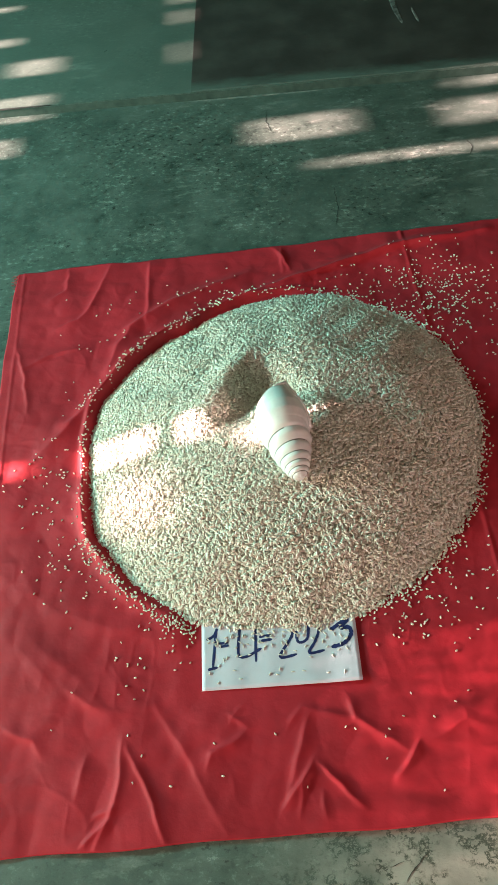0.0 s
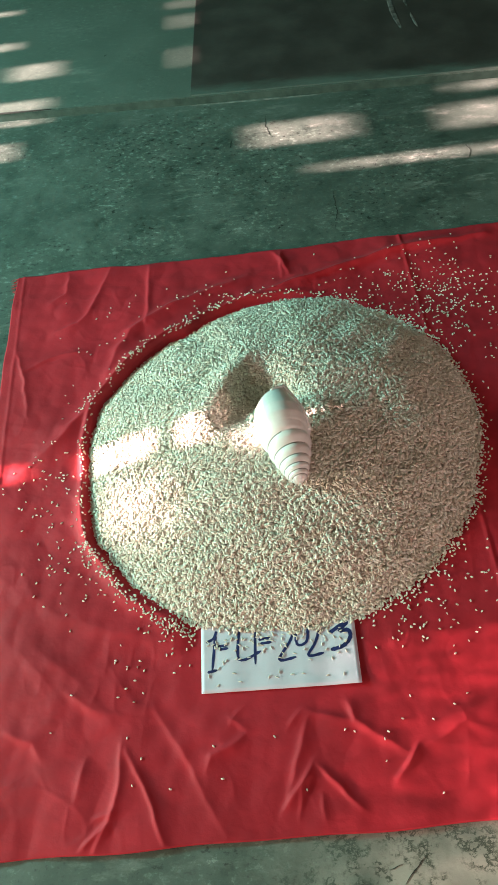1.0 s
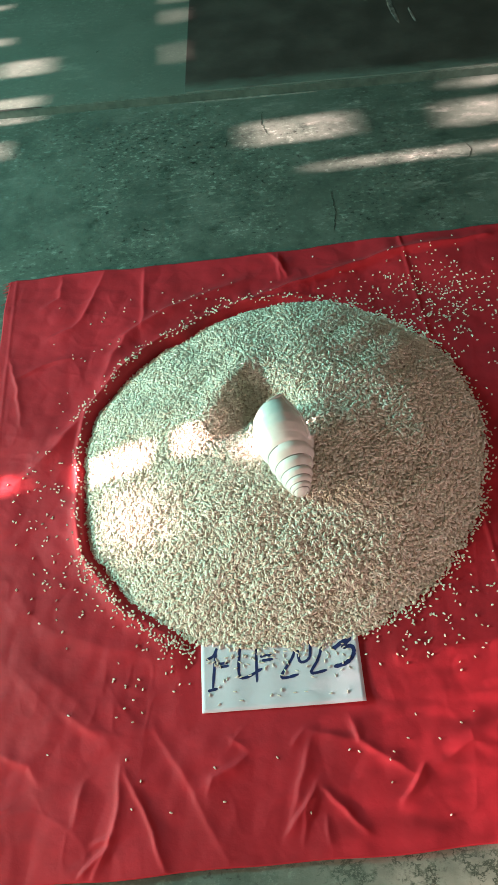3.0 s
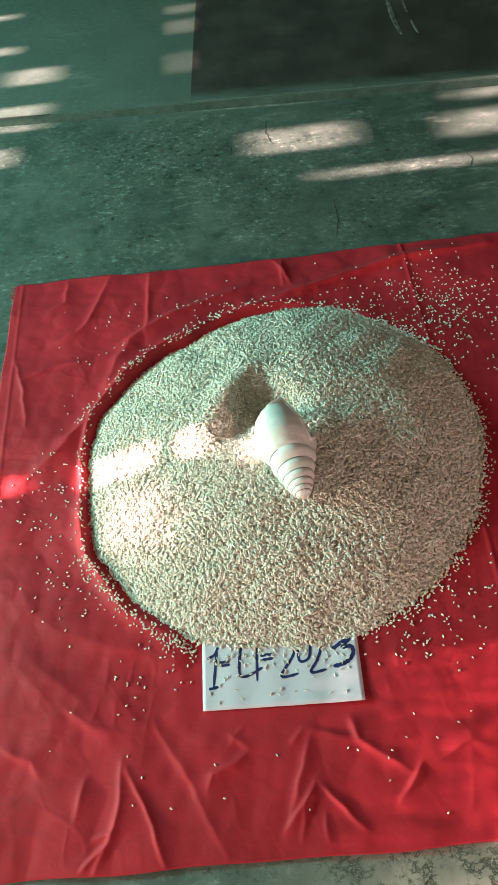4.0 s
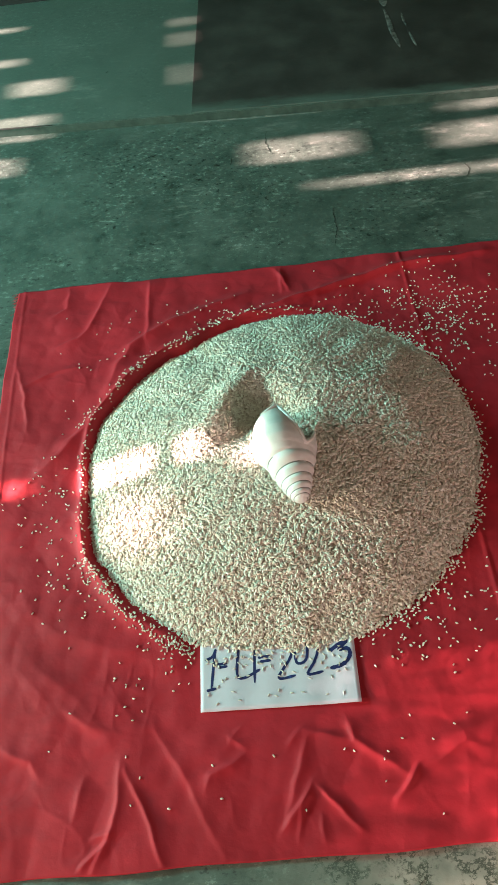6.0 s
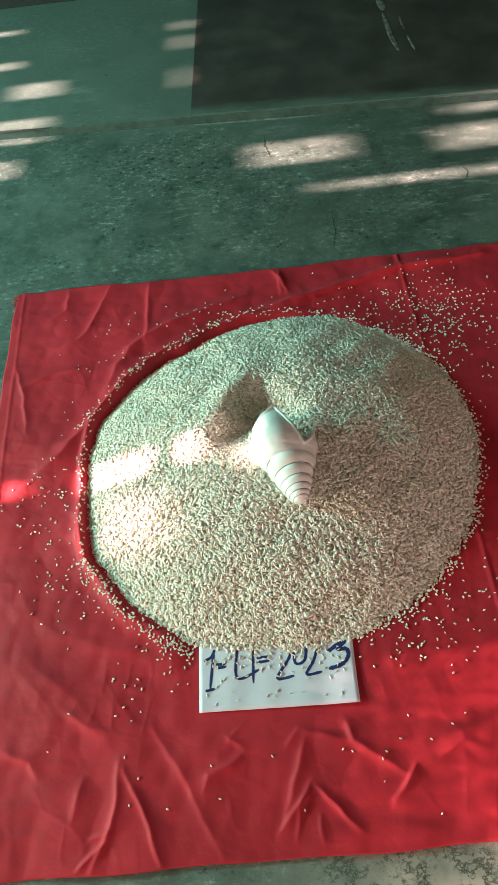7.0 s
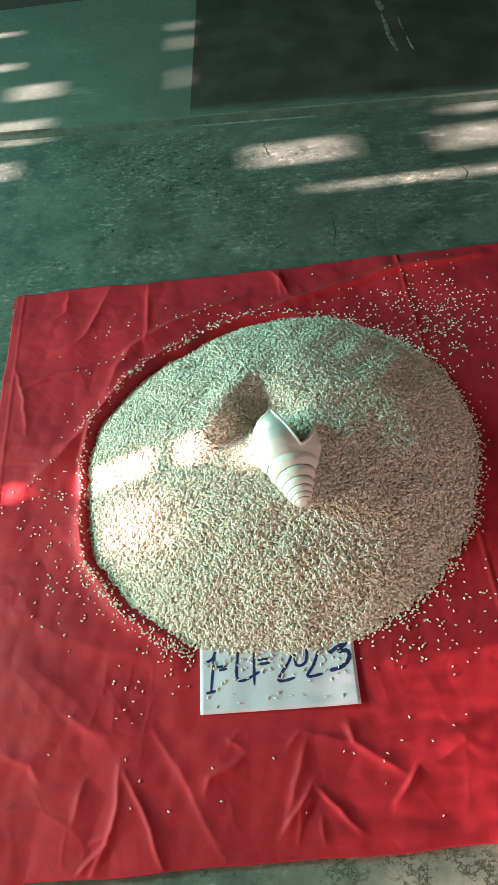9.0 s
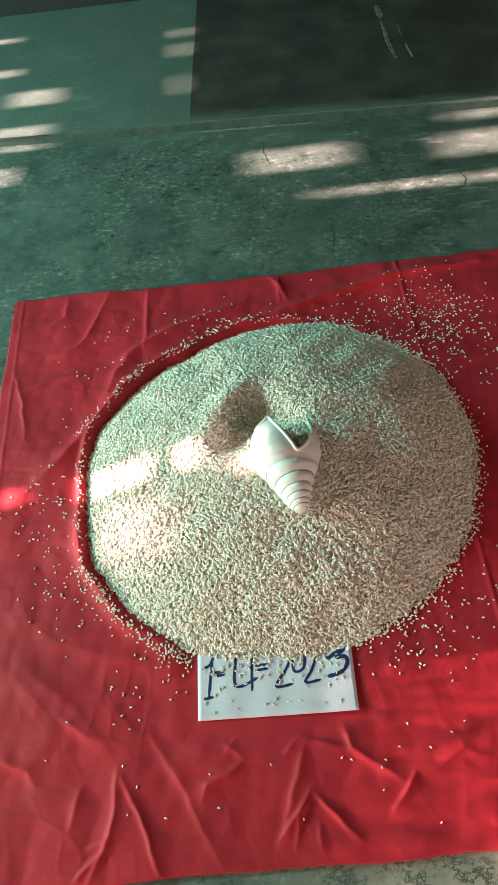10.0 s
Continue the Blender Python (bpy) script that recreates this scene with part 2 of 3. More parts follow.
slab("wall_back", DARK, "near-black wall behind the platform", "wall", WALL_X, 3.0, 2.30, 2.72, -0.1, 2.9)
# walls and ceiling out of view, added to hold back sky and sun
slab("wall_right", PALE, "unseen pale wall added to close off the light", "wall", 3.0, 3.15, -3.0, 2.72, -0.1, 2.9)
for name, x0, x1, z0, z1 in (("wall_front_a", WALL_X, -2.7, -0.1, 2.9), ("wall_front_b", -2.7, -1.5, -0.1, 0.35), ("wall_front_c", -2.7, -1.5, 1.15, 2.9),
                             ("wall_front_d", -1.5, 1.55, -0.1, 2.9), ("wall_front_e", 1.55, 2.45, 2.05, 2.9), ("wall_front_f", 2.45, 3.15, -0.1, 2.9)):
    slab(name, PALE, "unseen brown wall added to close off the light, with lamp openings", "wall", x0, x1, -3.15, -3.0, z0, z1)
slab("ceiling", PALE, "unseen pale ceiling added to close off the light", "ceiling", WALL_X - 0.1, 3.15, -3.15, 2.72, 2.9, 3.05)

# unseen wall added to shape the sun: (y0, y1, z0, z1) its openings
def shaft(x0, x1, y0, y1, z0=0.0, z1=None):
    """The opening through which the sun reaches from x0 at height z0 to x1 at height z1."""
    z1 = z0 if z1 is None else z1
    return (y0, y1, z0 + (x0 - WALL_X) * TAN, z1 + (x1 - WALL_X) * TAN)


OPENINGS = [
    shaft(0.09, 0.39, 1.14, 1.25), shaft(0.69, 1.10, 1.12, 1.235), shaft(0.27, 1.15, 0.992, 1.022),
    shaft(0.74, 1.10, 1.305, 1.345), shaft(-0.71, -0.54, 1.625, 1.715, 0.027), shaft(-0.95, -0.56, 1.44, 1.495, 0.027),
    shaft(-0.95, -0.575, 1.405, 1.428), shaft(-0.95, -0.66, 1.22, 1.31), shaft(-0.130, -0.080, 1.98, 2.03, 0.027),
    shaft(-0.132, -0.086, 1.84, 1.925, 0.027), shaft(-0.130, -0.094, 1.59, 1.705, 0.027), shaft(-0.98, -0.73, 2.08, 2.11, 0.027),
    shaft(-0.98, -0.70, 1.83, 1.875, 0.027),
    shaft(-0.75, -0.475, 0.026, 0.068), shaft(-0.365, -0.20, 0.02, 0.078, 0.012, 0.076), shaft(-0.135, -0.048, 0.02, 0.078, 0.10, 0.105),
    shaft(0.02, 0.05, -0.012, 0.045, 0.122, 0.166),
]
# grids of small holes, sized to make soft sun spots on heap and cloth
for j in range(7):
    for i in range(9):
        yy, zz = -0.195 + 0.027 * (i + 0.5 * (j % 2)), 0.676 + 0.022 * j
        d = math.hypot((yy + 0.085) / 0.09, (zz - 0.742) / 0.06)
        if d < 1.3:
            h = 0.0090 * (1.1 - 0.62 * d)
            OPENINGS.append((yy - h, yy + h, zz - h * 0.8, zz + h * 0.8))
scatter = random.Random(17)
for j in range(6):
    for i in range(14):
        yy, zz = -0.80 + 0.029 * (i + 0.5 * (j % 2)) + scatter.uniform(-0.009, 0.009), 0.80 + 0.027 * j + scatter.uniform(-0.009, 0.009)
        h = 0.0032 + 0.0044 * (j + 1) / 6
        OPENINGS.append((yy - h, yy + h, zz - h, zz + h))
for i in range(5):
    yy = 0.002 + 0.018 * i
    OPENINGS.append((yy - 0.0035, yy + 0.0035, 0.850, 0.856))
    OPENINGS.append((yy + 0.006, yy + 0.011, 0.839, 0.844))
# added openings for two lamps, one of them over the pierced part
BACK_LAMP_GAP = (0.27, 0.97, 0.92, 1.42)
SIDE_LAMP_GAP = (-1.37, -0.87, 0.53, 1.03)
OPENINGS += [BACK_LAMP_GAP, SIDE_LAMP_GAP]


def sun_screen():
    ys = sorted({-3.0, 2.325, *[v for o in OPENINGS for v in o[:2]]})
    zs = sorted({-0.1, 2.9, *[v for o in OPENINGS for v in o[2:]]})
    verts, faces = [], []
    for y0, y1 in zip(ys, ys[1:]):
        for z0, z1 in zip(zs, zs[1:]):
            ym, zm = (y0 + y1) / 2, (z0 + z1) / 2
            if any(o[0] < ym < o[1] and o[2] < zm < o[3] for o in OPENINGS):
                continue
            k = len(verts)
            verts += [(x, y, z) for x in (WALL_X - 0.015, WALL_X) for y in (y0, y1) for z in (z0, z1)]
            faces += [(k, k + 1, k + 3, k + 2), (k + 4, k + 6, k + 7, k + 5), (k, k + 4, k + 5, k + 1), (k + 2, k + 3, k + 7, k + 6), (k, k + 2, k + 6, k + 4), (k + 1, k + 5, k + 7, k + 3)]
    return tagged(new("sun_screen_left", mesh_from("sun_screen_left", verts, faces, WALL)), "unseen pierced green board added to cut the sun into patches", "wall", kind="structure")



sun_screen()
# opaque panes, out of view, added to keep the sun out of the lamp openings
PANE = plain("green_lamp_pane", [(0.3, (0.30, 0.52, 0.44)), (0.7, (0.36, 0.58, 0.50))], 8, 0.5)
MILKY = plain("milky_lamp_pane", [(0.3, (0.55, 0.53, 0.44)), (0.7, (0.62, 0.60, 0.50))], 8, 0.5)
slab("lamp_pane_1", PANE, "unseen green pane added behind the back lamp", "window", WALL_X - 0.012, WALL_X - 0.004, *BACK_LAMP_GAP)
slab("lamp_pane_2", MILKY, "unseen milky pane added behind the side lamp", "window", WALL_X - 0.012, WALL_X - 0.004, *SIDE_LAMP_GAP)

# thin dark layer over the right of the platform
bm = bmesh.new()
box(bm, -0.100, 2.4, 0.005, 0.98, 0.0272, 0.030)
bmesh.ops.bevel(bm, geom=bm.edges[:], offset=0.0012, segments=1, affect="EDGES")
me = bpy.data.meshes.new("dark_layer")
bm.to_mesh(me)
bm.free()
me.materials.append(DARK_LAYER)
sheet = tagged(new("dark_layer", me), "thin blackish green layer over the right of the platform", "mat")
sheet.matrix_world = pose(0, 1.397, 0, 0, 0, DAIS_TURN)



def scratch(name, mat, line, wide, z, label, category, jitter=0.004, seed=1):
    """A thin ragged strip: a floor crack, or a painted glint, highlight or gap shade."""
    r = random.Random(seed)
    pts = []
    for (ax, ay), (bx, by) in zip(line, line[1:]):
        n = max(3, int(math.hypot(bx - ax, by - ay) / 0.008))
        pts += [(ax + (bx - ax) * k / n + r.gauss(0, jitter), ay + (by - ay) * k / n + r.gauss(0, jitter * 0.4)) for k in range(n)]
    pts.append(line[-1])
    verts, faces = [], []
    for k, (x, y) in enumerate(pts):
        nx, ny = pts[min(k + 1, len(pts) - 1)], pts[max(k - 1, 0)]
        d = Vector((nx[0] - ny[0], nx[1] - ny[1], 0)).normalized()
        w = wide * (0.15 if k in (0, len(pts) - 1) else r.uniform(0.6 if wide < 0.005 else 0.9, 1.0) * (0.35 + 0.65 * math.sin(math.pi * k / len(pts)))) / 2
        for side in (-1, 1):
            verts += [(x - side * d.y * w, y + side * d.x * w, z + 0.0009), (x - side * d.y * w * 1.3, y + side * d.x * w * 1.3, z - 0.001)]
        if k:
            i = 4 * (k - 1)
            faces += [(i, i + 4, i + 6, i + 2), (i, i + 1, i + 5, i + 4), (i + 2, i + 6, i + 7, i + 3)]
    return tagged(new(name, mesh_from(name, verts, faces, mat)), label, category, kind="structure")


for k, line in enumerate(([(0.135, 1.30), (0.128, 1.24), (0.140, 1.19)], [(0.294, 0.895), (0.294, 0.809), (0.281, 0.74)],
                          [(0.226, -0.756), (0.208, -0.774), (0.19, -0.792)], [(0.192, -0.765), (0.169, -0.771)],
                          [(0.700, 1.035), (0.708, 1.00), (0.695, 0.97)],
                          [(0.02, 1.19), (0.012, 1.15)], [(-0.393, 1.711), (-0.385, 1.722)])):
    scratch("floor_crack", CRACK, line, 0.0009, 0.027 if line[0][1] > 1.45 else 0.0, "thin dark crack in the painted floor", "crack", 0.0014, k)
# pale strips paint the reflected highlights as colour
for k, (line, wide) in enumerate((([(0.613, 2.035), (0.616, 1.99), (0.618, 1.935)], 0.026), ([(0.611, 1.915), (0.612, 1.86), (0.613, 1.741), (0.621, 1.652)], 0.016),
                                 ([(0.664, 1.873), (0.666, 1.79)], 0.008), ([(0.668, 1.74), (0.676, 1.648)], 0.008))):
    scratch("glint_streak", GLINT, line, wide, 0.0302, "pale streak painted as a reflected highlight", "scuff", 0.0006, 20 + k)

# flat dark strip paints the shade in the edge's groove; none is cut
scratch("step_gap_shade", CRACK, [(-0.95, 1.4545), (-0.75, 1.443), (-0.555, 1.4315)], 0.007, 0.0272, "dark strip painted for the shaded gap along the platform edge", "gap", 0.0004, 41)
# light caught by the step's edge, painted as a pale strip
STEP_LIGHT = plain("lit_step_edge", [(0.35, (0.08, 0.11, 0.095)), (0.65, (0.19, 0.22, 0.19))], 40, 0.8)
scratch("step_highlight", STEP_LIGHT, [(-0.10, 1.3985), (0.11, 1.3865), (0.32, 1.3745)], 0.0065, 0.0002, "pale painted highlight along the foot of the platform step", "wear mark", 0.0005, 31)

# ---- red cloth ----
PULLS = [
    (13, 17, [(0.202, 0.538), (0.025, 0.491), (-0.18, 0.401), (-0.258, 0.341), (-0.328, 0.258), (-0.375, 0.191), (-0.43, 0.125), (-0.50, 0.06)]),
    (9, 14, [(0.031, 0.582), (-0.179, 0.499), (-0.271, 0.44), (-0.305, 0.376), (-0.33, 0.308)]),
    (7, 15, [(-0.373, 0.075), (-0.375, -0.036), (-0.358, -0.122), (-0.312, -0.211), (-0.279, -0.258), (-0.233, -0.294), (-0.15, -0.348)]),
    (2.6, 18, [(-0.486, -0.189), (-0.458, -0.251), (-0.392, -0.3), (-0.277, -0.34), (-0.121, -0.379)]),
    (2.2, 16, [(-0.443, -0.354), (-0.359, -0.424), (-0.309, -0.483), (-0.275, -0.529)]),
    (2.2, 16, [(-0.516, -0.323), (-0.428, -0.408), (-0.382, -0.465)]),
    (9, 7, [(0.026, 0.501), (0.242, 0.567), (0.435, 0.624), (0.662, 0.647)]),
]
CREASES_BACK = [
    (7, 9, [(-0.334, 0.673), (-0.382, 0.528), (-0.41, 0.483), (-0.472, 0.461)]),
    (6, 5, [(-0.231, 0.666), (-0.232, 0.499), (-0.237, 0.451)]),
    (4, 6, [(-0.544, 0.341), (-0.477, 0.377), (-0.392, 0.393)]),
    (4, 5, [(-0.567, 0.417), (-0.535, 0.322), (-0.518, 0.202)]),
    (6, 6, [(0.102, 0.665), (0.129, 0.618), (0.137, 0.578)]),
    (4, 5, [(0.122, 0.666), (0.118, 0.571)]),
    (5, 8, [(-0.449, 0.682), (-0.45, 0.597), (-0.493, 0.562)]),
    (4, 10, [(0.195, -0.286), (0.336, -0.24), (0.484, -0.181)]),
]
CREASES_LEFT = [
    (6, 4, [(-0.261, -0.557), (-0.221, -0.636), (-0.192, -0.709)]),
    (6, 6, [(-0.271, -0.546), (-0.271, -0.601), (-0.278, -0.643), (-0.291, -0.672), (-0.31, -0.712)]),
    (6, 4, [(-0.291, -0.672), (-0.335, -0.707)]),
    (4, 4, [(-0.278, -0.652), (-0.317, -0.661)]),
    (5, 8, [(-0.38, -0.443), (-0.309, -0.493)]),
    (6, 8, [(-0.493, -0.503), (-0.43, -0.533), (-0.415, -0.558)]),
    (4, 8, [(-0.214, -0.484), (-0.161, -0.566), (-0.09, -0.704)]),
    (6, 7, [(-0.043, -0.548), (-0.11, -0.579), (-0.117, -0.602)]),
    (4, 5, [(-0.038, -0.486), (-0.072, -0.523), (-0.041, -0.543)]),
    (4, 8, [(-0.333, -0.565), (-0.348, -0.635)]),
]
CREASES_RIGHT = [
    (7, 7, [(0.131, -0.482), (0.147, -0.543), (0.229, -0.602)]),
    (6, 5, [(0.252, -0.588), (0.204, -0.642)]),
    (7, 4, [(0.073, -0.608), (0.109, -0.646), (0.137, -0.681)]),
    (7, 5, [(0.067, -0.601), (0.035, -0.644), (0.003, -0.678)]),
    (5, 7, [(0.064, -0.528), (0.045, -0.583), (0.019, -0.646)]),
    (4, 5, [(0.054, -0.514), (0.029, -0.542)]),
    (3, 4, [(0.046, -0.626), (0.034, -0.691)]),
    (3, 4, [(0.075, -0.651), (0.075, -0.694)]),
    (5, 9, [(0.269, -0.589), (0.338, -0.559), (0.374, -0.57)]),
    (5, 8, [(0.147, -0.543), (0.08, -0.523), (0.051, -0.511)]),
]


def crease(x, y, amp, width, line):
    """Height of a fold along a line: one steep and one slack side."""
    best = np.zeros_like(x)
    run = [0.0]
    for (ax, ay), (bx, by) in zip(line, line[1:]):
        run.append(run[-1] + math.hypot(bx - ax, by - ay))
    for k, ((ax, ay), (bx, by)) in enumerate(zip(line, line[1:])):
        dx, dy = bx - ax, by - ay
        long = math.hypot(dx, dy)
        u = np.clip(((x - ax) * dx + (y - ay) * dy) / long**2, 0, 1)
        px, py = x - ax - u * dx, y - ay - u * dy
        d = np.hypot(px, py)
        side = 1.55 - 0.55 * np.tanh((px * dy - py * dx) / long / (0.6 * width))
        w = width * side
        along = (run[k] + u * long) / run[-1]
        fade = np.sin(np.pi * np.clip(0.05 + 0.90 * along, 0, 1)) ** 0.6
        best = np.maximum(best, amp * fade * np.exp(-((d / w) ** 1.25)))
    return best


PILE = (0.078, 0.064)      # middle of the heap
PILE_H = 0.125
RIM_AT = (2.7, 24, 47, 74, 97, 122, 143, 161, 177, 191, 205, 225, 243, 262, 282, 298, 316, 341)
RIM_R = (0.433, 0.451, 0.447, 0.444, 0.424, 0.410, 0.430, 0.450, 0.447, 0.447, 0.470, 0.464, 0.460, 0.437, 0.438, 0.427, 0.426, 0.424)


def pile_rim(a):
    """The heap's uneven foot: its radius towards the angle a."""
    return np.interp(np.degrees(a), RIM_AT, RIM_R, period=360) + 0.002 * np.sin(11 * a + 1.0) + 0.0015 * np.sin(23 * a)
CX0, CX1, CY0, CY1 = -0.592, 1.08, -0.715, 0.683


def cloth_height(x, y):
    z = 0.0035 + 0.0020 * (waves(x, y, 3, 0.18) + 1.3) + 0.0005 * waves(x, y, 5, 0.055) + 0.0010 * np.abs(waves(x, y, 6, 0.11))
    folds = np.zeros_like(x)
    wx, wy = x + 0.002 * waves(x, y, 31, 0.06), y + 0.002 * waves(x, y, 32, 0.09)
    for amp, width, line in PULLS:
        folds += crease(wx, wy, amp * 0.0019, width * 0.0012, line)
    for amp, width, line in CREASES_BACK + CREASES_LEFT + CREASES_RIGHT:
        folds += crease(wx, wy, amp * 0.0010, width * 0.00088, line)
    z = z + folds
    # fine wandering rumples, in patches
    patch = np.clip(0.4 + 0.6 * waves(x, y, 44, 0.3), 0, 1)
    for seed, scale in ((41, 0.16), (42, 0.12), (43, 0.2)):
        z = z + 0.0006 * patch * np.exp(-((waves(x, y, seed, scale, 6) / 0.13) ** 2))
    # pressed crease and hem
    z += 0.0028 * np.exp(-(((x - 0.446 + 0.02 * (y - 0.4)) / 0.0045) ** 2))
    z += 0.0013 * np.exp(-(((x - CX0 - 0.02 - 0.012 * np.clip(0.7 - y, 0, 1)) / 0.004) ** 2))
    r = np.hypot(x - PILE[0], y - PILE[1])
    # a narrow fold pushed up along the foot of the heap
    turn = np.degrees(np.arctan2(y - PILE[1], x - PILE[0])) % 360
    hug = np.clip((turn - 70) / 30, 0, 1) * np.clip((228 - turn) / 18, 0, 1)
    z = z + 0.0075 * hug * np.exp(-(((r - pile_rim(np.radians(turn)) - 0.008) / 0.0068) ** 2))
    sunk = np.clip((pile_rim(np.arctan2(y - PILE[1], x - PILE[0])) + 0.002 - r) / 0.03, 0, 1)
    z = z * (1 - sunk) + 0.003 * sunk
    # under the note it lies flat
    note = np.clip(1 - np.maximum(np.abs(x - 0.022) - 0.15, np.abs(y + 0.37) - 0.11) / 0.05, 0, 1)
    note = note * note * (3 - 2 * note)
    return z * (1 - note) + 0.0045 * note


def red_cloth():
    xs = np.concatenate([np.linspace(CX0, 0.66, 420), np.linspace(0.67, CX1, 40)])
    ys = np.linspace(CY0, CY1, 460)
    nx, ny = len(xs), len(ys)
    gx, gy = np.meshgrid(xs, ys)
    edge = np.linspace(0, 1, ny)[:, None]
    wob = 0.0022 * waves(gx, gy * 0, 8, 0.25)
    y = gy + wob * (2 * edge - 1) ** 2 - 0.009 * np.exp(-(((gx + 0.03) / 0.28) ** 2)) * edge**6
    x = gx + 0.004 * waves(gx * 0, gy, 9, 0.3) * np.clip((CX0 + 0.3 - gx) / 0.25, 0, 1)
    z = cloth_height(x, y)
    top = np.stack([x, y, z], -1).reshape(-1, 3)
    idx = np.arange(nx * ny).reshape(ny, nx)
    a, b, c, d = idx[:-1, :-1].ravel(), idx[:-1, 1:].ravel(), idx[1:, 1:].ravel(), idx[1:, :-1].ravel()
    faces = np.stack([a, b, c, d], 1).tolist()
    # the hem goes down to the floor, and one face closes the underside
    loop = np.concatenate([idx[0, :-1], idx[:-1, -1], idx[-1, :0:-1], idx[:0:-1, 0]])
    low = top[loop].copy()
    low[:, 2] = 0.0006
    n, m = nx * ny, len(loop)
    faces += [(int(loop[k]), n + k, n + (k + 1) % m, int(loop[(k + 1) % m])) for k in range(m)]
    faces.append(tuple(range(n + m - 1, n - 1, -1)))
    me = mesh_from("red_cloth", np.vstack([top, low]).tolist(), faces, CLOTH, True)
    return tagged(new("red_cloth", me), "creased red cotton cloth spread on the green floor", "cloth")


cloth = red_cloth()


def fringe():
    """Loose threads of the torn selvedge at the corner."""
    r = random.Random(5)
    bm = bmesh.new()
    for k in range(26):
        y = CY1 - 0.004 - 0.075 * r.random()
        x, z = CX0 + 0.004, 0.006
        a = radians(r.uniform(150, 250))
        step = r.uniform(0.004, 0.008)
        pts = [Vector((x, y, z))]
        for _ in range(3):
            a += r.gauss(0, 0.35)
            pts.append(pts[-1] + Vector((step * math.cos(a), step * math.sin(a), -0.0012)))
        for p, q in zip(pts, pts[1:]):
            n = Vector((p.y - q.y, q.x - p.x, 0)).normalized() * 0.0005
            low, tall = Vector((0, 0, -0.0004)), Vector((0, 0, 0.0004))
            ring = [[bm.verts.new(c + o) for o in (n + low, tall, low - n)] for c in (p, q)]
            for i in range(3):
                bm.faces.new((ring[0][i], ring[0][(i + 1) % 3], ring[1][(i + 1) % 3], ring[1][i]))
    part("frayed_threads", bm, CLOTH, cloth, "short loose red threads of the frayed edge")


fringe()

# ---- the heap of grain ----
TIP, END = Vector((0.097, -0.116, 0.126)), Vector((0.062, 0.107, 0.119))


def pile_height(x, y):
    dx, dy = x - PILE[0], y - PILE[1]
    a = np.arctan2(dy, dx)
    rim = pile_rim(a)
    q = np.hypot(dx, dy) / rim
    z = PILE_H * (1 - np.clip(q, 0, 1.2) ** 2)
    # flat-bottomed hollow behind the shell, with a ridge on its open-side flank
    w = np.clip((0.287 - y) / 0.17, 0, 1.25)
    xl, xr = 0.041 - 0.104 * w + 0.02 * np.clip(w - 0.8, 0, 1), 0.041 + 0.118 * w
    dip = np.clip((x - xl) / 0.055, 0, 1) * np.clip((xr - x) / 0.085, 0, 1)
    dip = dip * dip * (3 - 2 * dip)
    near = np.clip((y - 0.075 + 0.06 * np.clip((0.05 - x) / 0.05, 0, 1)) / 0.065, 0, 1)
    z = z - 0.033 * dip * np.clip(w * 1.3, 0, 1) * near
    z = z + 0.013 * np.exp(-(((x - xl + 0.014) / 0.034) ** 2)) * np.clip(w * 1.6, 0, 1) * np.clip((y - 0.02) / 0.1, 0, 1)
    # the seat that the shell has pressed, and a low berm round it
    ax, ay = TIP.x, TIP.y
    bx, by = END.x, END.y
    t = np.clip(((x - ax) * (bx - ax) + (y - ay) * (by - ay)) / ((bx - ax) ** 2 + (by - ay) ** 2), 0, 1)
    d = np.hypot(x - ax - t * (bx - ax), y - ay - t * (by - ay))
    z = z - 0.018 * np.exp(-((d / 0.055) ** 2)) * (0.3 + 0.7 * t)
    z = z + 0.024 * np.exp(-(((x - 0.072) ** 2 + (y - 0.062) ** 2) / 0.026**2))
    z = z + 0.003 * waves(x, y, 21, 0.12)  * np.clip((1 - q) * 6, 0, 1)
    return z


def heap_core():
    rings, spokes = 90, 160
    verts, faces = [], []
    rr = np.linspace(0, 1, rings + 1)[1:]
    aa = np.linspace(0, math.tau, spokes, endpoint=False)
    R, A = np.meshgrid(rr * 0.985, aa, indexing="ij")
    R = R * pile_rim(A)
    X, Y = PILE[0] + R * np.cos(A), PILE[1] + R * np.sin(A)
    Z = pile_height(X, Y) - 0.0015
    Z[-1, :] = 0.004
    verts = np.stack([X, Y, Z], -1).reshape(-1, 3).tolist()
    mid = len(verts)
    verts.append((*PILE, float(pile_height(np.array([PILE[0]]), np.array([PILE[1]]))[0])))
    for i in range(rings - 1):
        for j in range(spokes):
            k = (j + 1) % spokes
            faces.append((i * spokes + j, (i + 1) * spokes + j, (i + 1) * spokes + k, i * spokes + k))
    faces += [(mid, j, (j + 1) % spokes) for j in range(spokes)]
    low = [(rings - 1) * spokes + j for j in range(spokes)]
    faces.append(tuple(reversed(low)))
    return mesh_from("rice_pile", verts, faces, MOUND, True)


